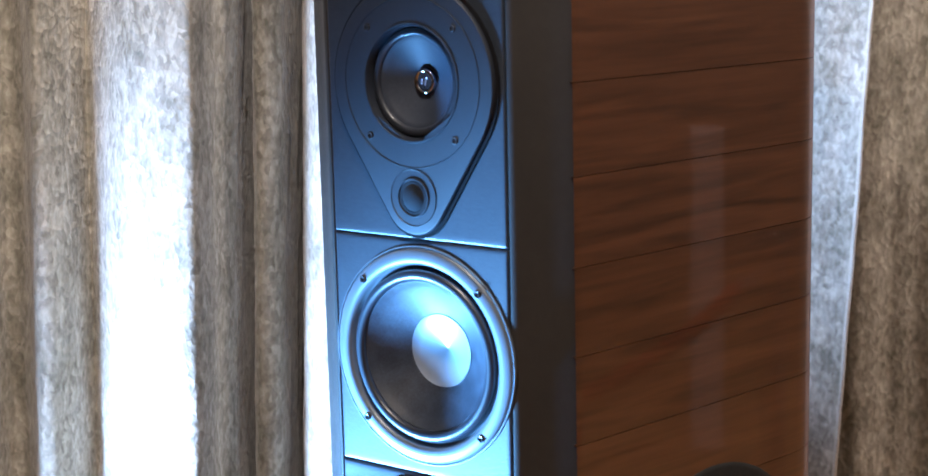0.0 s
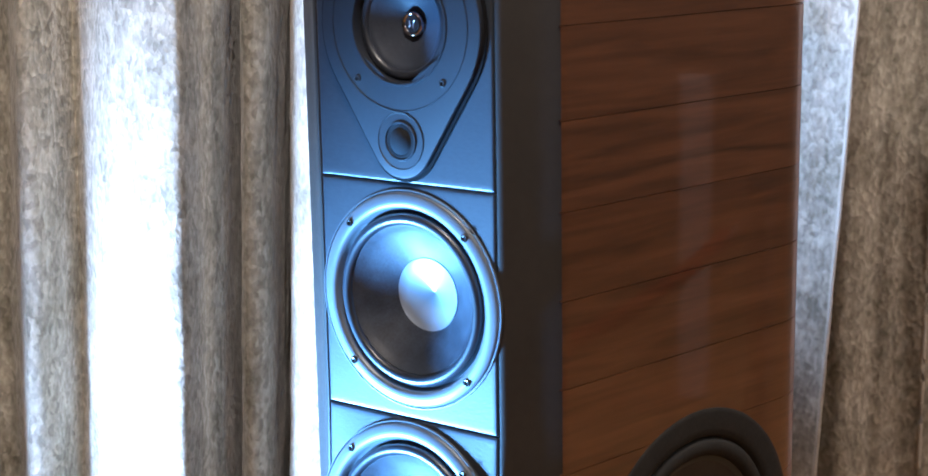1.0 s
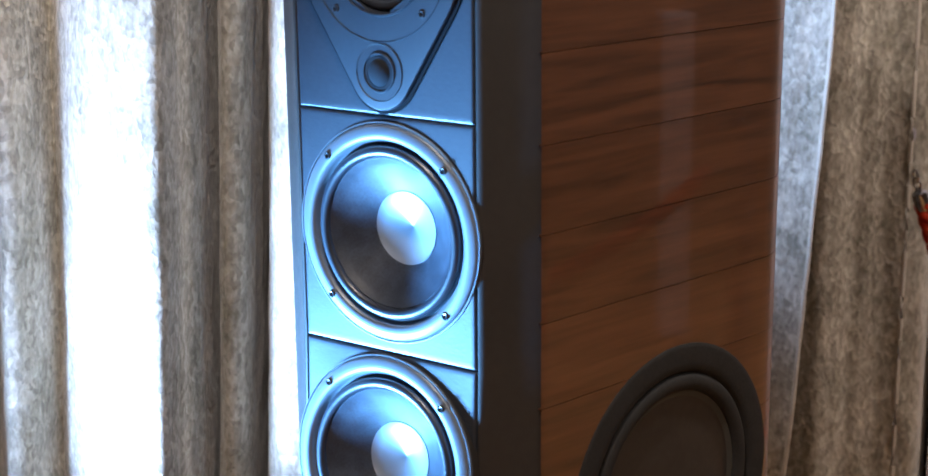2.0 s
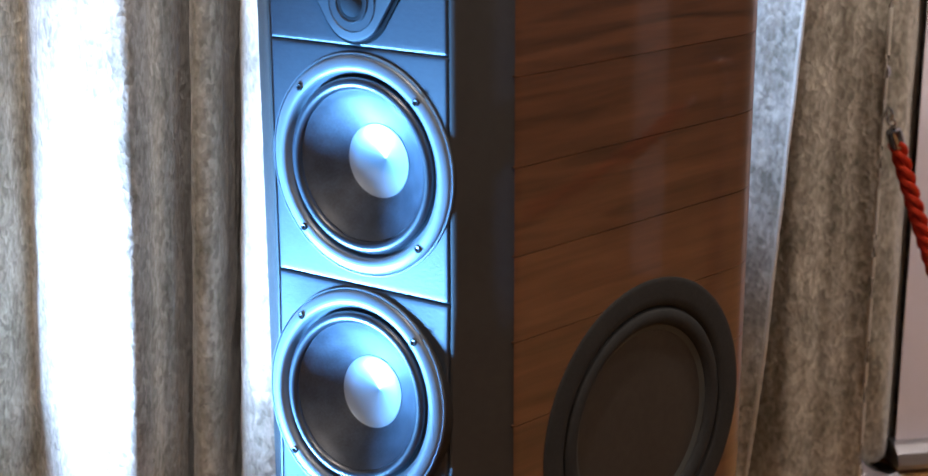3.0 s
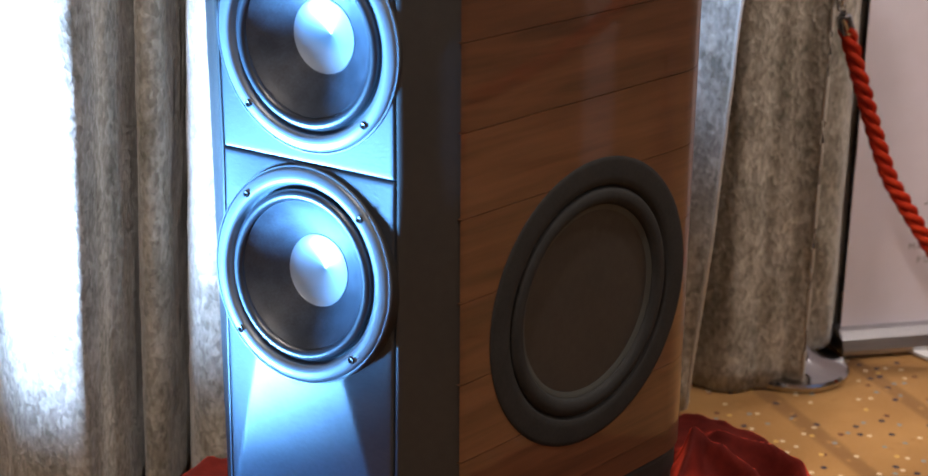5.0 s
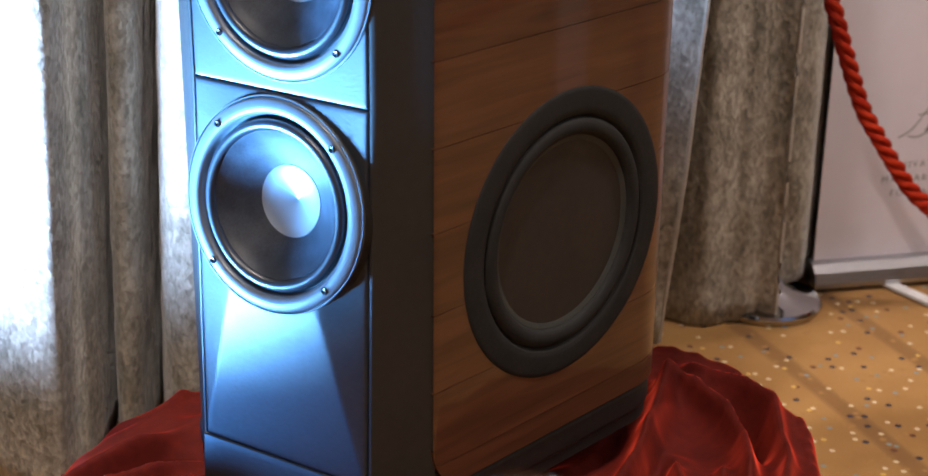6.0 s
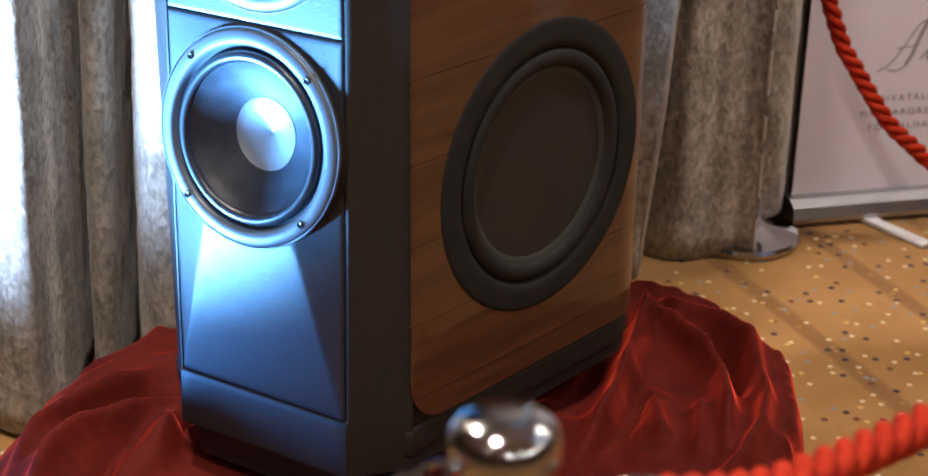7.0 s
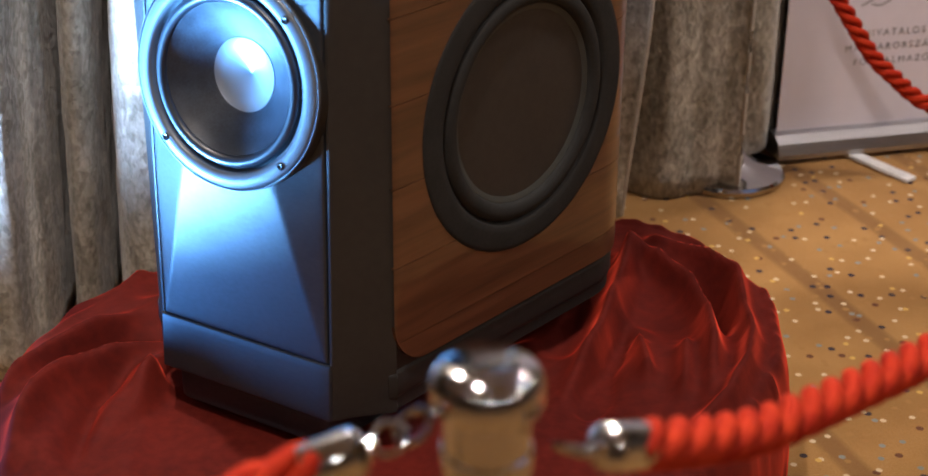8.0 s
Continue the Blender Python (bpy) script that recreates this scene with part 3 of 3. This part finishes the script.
def wood_side(mirror):
    panel = new("side_panel")
    panel.parent = speaker
    panel["label"] = "high-gloss lacquered walnut side panel"
    length, bottom, corner = 0.545, 0.362, 0.06
    joints = [bottom, 0.398, 0.501, 0.604, 0.708, 0.8115, 0.914, 1.0175, 1.120, 1.2225, 1.327, 1.430, 1.534, 1.625]
    flip = -1 if mirror else 1
    cols = {0.0, 0.0015, 0.004, SUB[0] - SUB_R, SUB[0] + SUB_R, SUB[0]} | {0.004 + (length - 0.004) * i / 70 for i in range(1, 71)}
    for z in joints:
        if abs(z - SUB[1]) < SUB_R:
            h = math.sqrt(SUB_R ** 2 - (z - SUB[1]) ** 2)
            cols |= {SUB[0] - h, SUB[0] + h}
    cols = sorted(cols)

    def low(s):
        return bottom + (corner - math.sqrt(max(0.0, corner ** 2 - max(0.0, corner - s) ** 2)))

    for a, b in zip(joints, joints[1:]):
        whole = a >= SUB[1] + SUB_R or b <= SUB[1] - SUB_R or (a > SUB[1] and b > SUB[1] + SUB_R) or (b < SUB[1] and a < SUB[1] - SUB_R)
        a, b = a + 0.00045, b - 0.00045
        for piece in ([cols] if whole else [[c for c in cols if c <= SUB[0]], [c for c in cols if c >= SUB[0]]]):
            verts, faces = [], []
            for upper in (False, True):
                run = []
                for s in piece:
                    h = math.sqrt(max(0.0, SUB_R ** 2 - (s - SUB[0]) ** 2))
                    cut0, cut1 = SUB[1] - h, SUB[1] + h
                    # lower run reaches up to the hole, upper run down to it
                    if upper:
                        p, q = max(a, low(s), cut1), b
                        run.append((s, p, q, p <= max(a, low(s)), True))
                    else:
                        p, q = max(a, low(s)), min(b, cut0)
                        run.append((s, p, q, True, q >= b))
                for one, two in zip(run, run[1:]):
                    if one[2] - one[1] < 2e-4 or two[2] - two[1] < 2e-4:
                        if max(one[2] - one[1], two[2] - two[1]) < 2e-4:
                            continue
                    k = len(verts)
                    for s, p, q, jp, jq in (one, two):
                        q = max(p, q)
                        edge = 0.0012 * max(0.0, 1 - s / 0.004)
                        m0, m1 = 0.0, 0.0
                        rows = ((p, -0.006 if jp else 0), (p, -edge), (p + m0, -edge), (q - m1, -edge), (q, -edge), (q, -0.006 if jq else 0))
                        for z, o in rows:
                            v = side_point(s, z, o)
                            verts.append((flip * v.x, v.y, v.z))
                    faces += [(k + i, k + i + 1, k + i + 7, k + i + 6) for i in range(5)]
            if not verts:
                continue
            bm = bmesh.new()
            vs = [bm.verts.new(v) for v in verts]
            for f in faces:
                bm.faces.new([vs[i] for i in f])
            bmesh.ops.remove_doubles(bm, verts=bm.verts, dist=0.0001)
            bmesh.ops.dissolve_degenerate(bm, edges=bm.edges, dist=0.00005)
            bmesh.ops.recalc_face_normals(bm, faces=bm.faces)
            for f in bm.faces:
                f.smooth = True
            for e in bm.edges:
                if len(e.link_faces) == 2 and e.calc_face_angle(0) > radians(25):
                    e.smooth = False
            part("plank", bm, WOOD, panel)


wood_side(False)

# ---- podium and cloth ----
POD = Vector((0.125, 2.19, 0))
podium = lathe("podium", [(0, 0), (0.40, 0), (0.40, 0.222), (0.395, 0.228), (0, 0.228)], PODIUM, None, Matrix.Translation(POD), 64)
tagged(podium, "low round display podium hidden under red velvet", "podium")

# fold lines of the cloth: height, half width, then points of the plan
FOLDS_EAST = [(0.054, 0.019, (0.445, 2.37), (0.443, 2.33), (0.409, 2.226), (0.365, 2.111), (0.30, 1.98)),
              (0.058, 0.018, (0.454, 2.364), (0.49, 2.296), (0.519, 2.231), (0.524, 2.147), (0.513, 2.058), (0.49, 1.95)),
              (0.046, 0.016, (0.50, 2.42), (0.566, 2.34), (0.597, 2.275), (0.585, 2.178), (0.578, 2.097), (0.551, 2.013), (0.509, 1.936), (0.43, 1.87)),
              (0.030, 0.013, (0.419, 2.12), (0.415, 2.0)), (0.028, 0.014, (0.485, 2.10), (0.455, 1.96)),
              (-0.034, 0.020, (0.411, 2.16), (0.365, 2.05), (0.318, 1.94)), (-0.045, 0.022, (0.52, 2.33), (0.562, 2.252), (0.551, 2.13))]
FOLDS_WEST = [(0.018, 0.030, (-0.20, 2.29), (-0.258, 2.241), (-0.339, 2.186), (-0.42, 2.11)),
              (-0.026, 0.018, (-0.247, 2.169), (-0.289, 2.162), (-0.345, 2.118), (-0.382, 2.056)),
              (0.052, 0.022, (-0.21, 2.12), (-0.252, 2.031), (-0.262, 1.915), (-0.272, 1.78)),
              (-0.030, 0.020, (-0.285, 2.087), (-0.322, 2.017), (-0.33, 1.943), (-0.329, 1.85)),
              (0.046, 0.020, (-0.25, 2.135), (-0.359, 2.056), (-0.394, 1.989), (-0.42, 1.86)),
              (0.034, 0.016, (-0.30, 2.20), (-0.40, 2.10), (-0.46, 1.99))]


def fold_height(x, y):
    """Summed relief of all fold lines at a place of the plan; the ridges are narrow on top and run out softly."""
    total = 0.0
    for height, width, *line in FOLDS_EAST + FOLDS_WEST:
        best, along = 9.0, 0.0
        for i, ((ax, ay), (bx, by)) in enumerate(zip(line, line[1:])):
            dx, dy = bx - ax, by - ay
            u = max(0.0, min(1.0, ((x - ax) * dx + (y - ay) * dy) / (dx * dx + dy * dy)))
            d = math.hypot(x - ax - u * dx, y - ay - u * dy)
            if d < best:
                best, along = d, (i + u) / (len(line) - 1)
        ends = min(1.0, 0.35 + 4 * along) * min(1.0, 0.2 + 4 * (1 - along))
        total += height * ends / (1 + (best / width) ** 2) ** 1.5
    return total


def cloth():
    rings, seg = 120, 400
    verts = []
    for i in range(rings):
        t = i / (rings - 1)
        for k in range(seg):
            a = 2 * math.pi * k / seg
            ca, sa = math.cos(a), math.sin(a)
            deg = math.degrees(a)
            # west: the cloth spills outwards; elsewhere it is tucked in round the podium
            spill = max(0.0, 1 - abs(deg - 208) / 60)
            spill = spill * spill * (3 - 2 * spill)
            wob = 0.016 * noise.noise((ca * 2.2, sa * 2.2, 5)) + 0.010 * noise.noise((ca * 6, sa * 6, 2))
            bulge = (deg + 180) % 360 - 180
            tuck = 0.085 * max(0.0, 1 - abs(deg - 138) / 42) + 0.040 * max(0.0, 1 - abs(deg - 58) / 30) - 0.026 * max(0.0, 1 - abs(bulge - 8) / 38)
            rim = 0.482 + wob + 0.07 * spill - tuck
            full = 0.524 + wob + 0.34 * spill - tuck
            r = t * full
            x, y = POD.x + r * ca, POD.y + r * sa
            edge = max(0.0, min(1.0, (r - rim) / (full - rim)))
            drop = edge * edge * (3 - 2 * edge) if spill > 0.3 else 1 - math.sqrt(max(0.0, 1 - edge * edge))
            swirl = noise.noise((x * 2.2, y * 2.2, 7)) * 1.2
            soft = math.exp(-(6 * noise.noise((x * 5.0 + swirl, y * 5.0 - swirl, 1.5))) ** 2)
            hang = math.exp(-(5 * noise.noise((ca * 8.0 + swirl, sa * 8.0, 3))) ** 2)
            fine = noise.noise((x * 14 + swirl * 2, y * 14, 4.0))
            # in front of the loudspeaker the cloth lies low and flat
            lx, ly = 0.813 * (x + 0.108) - 0.582 * (y - 1.951), 0.582 * (x + 0.108) + 0.813 * (y - 1.951)
            front = max(0.0, min(1.0, (lx + 0.175) / 0.04)) * max(0.0, min(1.0, (0.24 - lx) / 0.06)) * max(0.0, min(1.0, (0.10 - ly) / 0.05))
            under = max(0.0, min(1.0, (0.20 - abs(lx)) / 0.03)) * max(0.0, min(1.0, (ly + 0.0) / 0.03)) * max(0.0, min(1.0, (0.57 - ly) / 0.03))
            relief = 0.010 * soft + 0.004 * fine + fold_height(x, y)
            relief *= (1 - 0.85 * front) * (1 - under)
            west = max(0.0, min(1.0, (-0.20 - x) / 0.05)) * (1 - front)
            z = (0.242 + 0.006 * west * (1 - under)) * (1 - drop) + relief * (1 - 0.75 * drop) + 0.014 * hang * 4 * edge * (1 - edge)
            z = z - 0.006 * front
            if under > 0.5:
                z = 0.242
            if r < 0.402:
                z = max(z, 0.233)
            verts.append((x, y, max(0.008, z)))
    # the gathered edge turns under and stands on the carpet
    for inset, height in ((0.004, 0.10), (0.010, 0.05), (0.016, 0.006)):
        for k in range(seg):
            a = 2 * math.pi * k / seg
            px, py, pz = verts[(rings - 1) * seg + k]
            puff = 0.010 * noise.noise((math.cos(a) * 9, math.sin(a) * 9, height * 9))
            out = -inset + puff
            verts.append((px + out * math.cos(a), py + out * math.sin(a), min(pz, height)))
    ob = link_mesh("velvet_cloth", verts, grid_faces(rings + 3, seg, True), VELVET_RED, None, True, "", 180)
    sol = ob.modifiers.new("cloth", "SOLIDIFY")
    sol.thickness, sol.offset = 0.003, -1
    tagged(ob, "rumpled dark red velvet cloth draped over the podium", "cloth")


cloth()

# ---- rope barrier ----


def stanchion(x, y, label):
    post = new("stanchion")
    post.matrix_world = pose(x, y, 0)
    tagged(post, label, "barrier post", "rope barrier posts")
    lathe("base", [(0, 0.002), (0.118, 0.002), (0.120, 0.006), (0.120, 0.014), (0.115, 0.020), (0.095, 0.026), (0.06, 0.036), (0.038, 0.050), (0.030, 0.062), (0.0268, 0.066)], CHROME, post, seg=72, label="polished chrome base disc")
    lathe("pole", [(0.0268, 0.06), (0.0268, 0.80), (0.0266, 0.872)], CHROME, post, seg=48)
    lathe("collar", [(0.0266, 0.826), (0.0282, 0.827), (0.0286, 0.830), (0.0286, 0.836), (0.0282, 0.839), (0.0266, 0.840)], CHROME, post, seg=48)
    lathe("cap", [(0.0264, 0.8685), (0.0318, 0.8690), (0.0336, 0.8705), (0.0343, 0.8740), (0.0344, 0.8800), (0.0337, 0.8868), (0.0305, 0.8930), (0.0230, 0.8970), (0.012, 0.8988), (0.004, 0.8994), (0, 0.8995)], CHROME, post, seg=64, label="rounded chrome cap", sharp=50)
    return post


near_post = stanchion(0.096, 0.985, "polished chrome rope barrier post with a rounded cap")
far_post = stanchion(0.822, 3.23, "polished chrome rope barrier post beside the curtain")


stanchion(1.55, 2.28, "polished chrome rope barrier post at the corner")
stanchion(-1.09, 0.84, "polished chrome rope barrier post on the carpet")


def torus(name, m, R, r, parent, mat=CHROME):
    verts = []
    for i in range(28):
        a = 2 * math.pi * i / 28
        for k in range(10):
            b = 2 * math.pi * k / 10
            verts.append(m @ Vector(((R + r * math.cos(b)) * math.cos(a), (R + r * math.cos(b)) * math.sin(a), r * math.sin(b))))
    faces = [(i * 10 + k, i * 10 + (k + 1) % 10, ((i + 1) % 28) * 10 + (k + 1) % 10, ((i + 1) % 28) * 10 + k) for i in range(28) for k in range(10)]
    return link_mesh(name, verts, faces, mat, parent)


def rope(label, path, caps, radius=0.0165, pitch=0.09):
    """A three-strand twisted rope with chrome ferrules and hook rings at the ends given."""
    thing = new("barrier_rope")
    tagged(thing, label, "rope", "barrier ropes")
    line = catmull(path, 40)
    # even steps along the line
    fine = [line[0]]
    for a, b in zip(line, line[1:]):
        n = max(1, int((b - a).length / 0.004))
        fine += [a.lerp(b, (i + 1) / n) for i in range(n)]
    for strand in range(3):
        pts, run = [], 0.0
        for i, p in enumerate(fine):
            d = (fine[min(i + 1, len(fine) - 1)] - fine[max(i - 1, 0)]).normalized()
            if i:
                run += (p - fine[i - 1]).length
            side = d.cross(Vector((0, 0, 1))).normalized()
            top = side.cross(d)
            a = 2 * math.pi * (run / pitch + strand / 3)
            pts.append(p + radius * 0.60 * (math.cos(a) * side + math.sin(a) * top))
        v, f = tube_points(pts, radius * 0.47, 10)
        link_mesh("strand", v, f, ROPE, thing)
    for end in caps:
        p, q = (fine[0], fine[8]) if end == 0 else (fine[-1], fine[-9])
        axis = (p - q).normalized()
        m = Matrix.Translation(p - axis * 0.012) @ axis.to_track_quat("Z", "Y").to_matrix().to_4x4()
        lathe("ferrule", [(0.0145, 0), (0.0155, 0.001), (0.0155, 0.030), (0.0148, 0.035), (0.011, 0.039), (0.006, 0.041), (0.005, 0.046), (0, 0.047)], CHROME, thing, m, 32)
        torus("hook_ring", m @ pose(0, 0, 0.054, 90, 0, 30), 0.0105, 0.0021, thing)
        torus("hook_ring", m @ pose(0.003, 0, 0.070, 70, 40, 0), 0.0120, 0.0023, thing)
    return thing


rope("thick twisted red rope hanging from chrome hooks",
     [(0.183, 0.99, 0.832), (0.24, 1.04, 0.800), (0.304, 1.10, 0.769), (0.40, 1.19, 0.742), (0.50, 1.28, 0.722), (0.68, 1.45, 0.690), (0.90, 1.65, 0.655), (1.15, 1.90, 0.675), (1.35, 2.09, 0.735), (1.47, 2.20, 0.80)], (0, 1))
rope("thick twisted red rope hanging from chrome hooks",
     [(-0.002, 0.978, 0.836), (-0.04, 0.975, 0.822), (-0.12, 0.965, 0.788), (-0.3, 0.94, 0.70), (-0.6, 0.9, 0.64), (-0.85, 0.87, 0.71), (-1.0, 0.85, 0.80)], (0, 1))
rope("thick twisted red rope hanging in front of the banner",
     [(0.858, 3.16, 0.754), (0.878, 3.16, 0.695), (0.898, 3.16, 0.638), (0.932, 3.16, 0.545), (0.968, 3.16, 0.456), (0.999, 3.16, 0.406), (1.076, 3.16, 0.294), (1.13, 3.16, 0.242), (1.208, 3.16, 0.182), (1.33, 3.08, 0.160), (1.45, 2.90, 0.26), (1.53, 2.62, 0.52), (1.55, 2.42, 0.77)], (0, 1))

# ---- roll-up banner ----


def text_bar(name, body, size, m, mat, parent, shear=0.0):
    cu = bpy.data.curves.new(name, "FONT")
    cu.body, cu.size, cu.align_x, cu.shear = body, size, "CENTER", shear
    cu.space_character = 1.4
    cu.extrude = 0.0004
    tmp = bpy.data.objects.new(name, cu)
    scene.collection.objects.link(tmp)
    me = bpy.data.meshes.new_from_object(tmp)
    bpy.data.objects.remove(tmp)
    me.materials.clear()
    me.materials.append(mat)
    ob = new(name, me)
    ob.parent = parent
    ob.matrix_local = m
    return ob


def banner():
    thing = new("rollup_banner")
    thing.matrix_world = pose(0.948, 3.325, 0, 0, 0, 9)
    tagged(thing, "pale lilac roll-up banner with grey lettering in an aluminium base", "banner")
    box("panel", (0.85, 0.0025, 2.0), pose(0.425, 0, 1.045), BANNER, thing, 0)
    bm = bmesh.new()
    prof = [(-0.05, 0.012), (-0.05, 0.022), (-0.042, 0.045), (-0.02, 0.058), (0.01, 0.062), (0.04, 0.05), (0.05, 0.03), (0.05, 0.012)]
    a = [bm.verts.new((-0.012, y, z)) for y, z in prof]
    b = [bm.verts.new((0.862, y, z)) for y, z in prof]
    bm.faces.new(a), bm.faces.new(b[::-1])
    for i in range(len(prof)):
        bm.faces.new((a[i], b[i], b[(i + 1) % 8], a[(i + 1) % 8]))
    bmesh.ops.recalc_face_normals(bm, faces=bm.faces)
    part("cassette", bm, ALU, thing, "brushed aluminium cassette base")
    box("top_rail", (0.85, 0.014, 0.022), pose(0.425, 0, 2.05), ALU, thing, 0.003)
    for fx in (0.17, 0.68):
        box("foot", (0.030, 0.30, 0.008), pose(fx, -0.055, 0.008, 0, 0, 22), WHITEMETAL, thing, 0.002, "white swing-out foot")
    face = pose(0, -0.002, 0, 90, 0, 0)
    for body, x, z, size in (("HIVATALOS", 0.250, 0.262, 0.021), ("MAGYARORSZÁGI", 0.250, 0.230, 0.021), ("FORGALMAZÓ", 0.250, 0.198, 0.021)):
        text_bar("lettering", body, size, face @ pose(x, z, 0), INK, thing)
    # script mark drawn as plain strokes
    for pts, r in (([(0.12, 0.40), (0.16, 0.43), (0.20, 0.50), (0.235, 0.57), (0.26, 0.59)], 0.003), ([(0.262, 0.59), (0.240, 0.52), (0.222, 0.455), (0.205, 0.42)], 0.007),
                   ([(0.15, 0.405), (0.18, 0.40), (0.21, 0.418)], 0.003), ([(0.175, 0.485), (0.21, 0.49), (0.24, 0.492)], 0.0025),
                   ([(0.25, 0.44), (0.275, 0.475), (0.27, 0.44), (0.295, 0.472), (0.29, 0.44), (0.315, 0.472), (0.31, 0.44), (0.335, 0.47), (0.33, 0.44), (0.38, 0.47), (0.37, 0.44), (0.44, 0.47)], 0.0035)):
        line = catmull([(0.165 + (x - 0.12) * 0.75, -0.002, 0.33 + (z - 0.40) * 0.58) for x, z in pts], 10)
        v, f = tube_points(line, r * 0.7, 6)
        v = [(p.x, -0.0016 + 0.05 * (p.y + 0.002), p.z) for p in v]
        link_mesh("script_stroke", v, f, INK, thing)


banner()

# ---- unseen pale box added for the streak in the lacquer ----
plinth = box("streak_box", (0.16, 0.09, 0.95), pose(3.0, 2.265, 0.475), BANNER, None, 0.004)
tagged(plinth, "slim pale box out of view, added for a reflected streak", "plinth")

# ---- ceiling downlights ----
GLOW = bpy.data.materials.new("lamp_glow")
GLOW.use_nodes = True
GLOW.node_tree.nodes["Principled BSDF"].inputs["Emission Color"].default_value = (1.0, 0.88, 0.74, 1)
GLOW.node_tree.nodes["Principled BSDF"].inputs["Emission Strength"].default_value = 60
# the added fill at (-0.20, 1.15) gets a fixture as well
for dx, dy, power in DOWNLIGHTS:
    lightfit = new("ceiling_downlight")
    lightfit.matrix_world = pose(dx, dy, 2.70)
    tagged(lightfit, "recessed round ceiling downlight with a white rim", "ceiling light", "ceiling downlights")
    lathe("rim", [(0.065, 0.058), (0.085, 0.055), (0.085, 0.045), (0.08, 0.04), (0.065, 0.045)], CEIL, lightfit, seg=40)
    lathe("lens", [(0.066, 0.052), (0.05, 0.051), (0, 0.051)], GLOW, lightfit, seg=32)
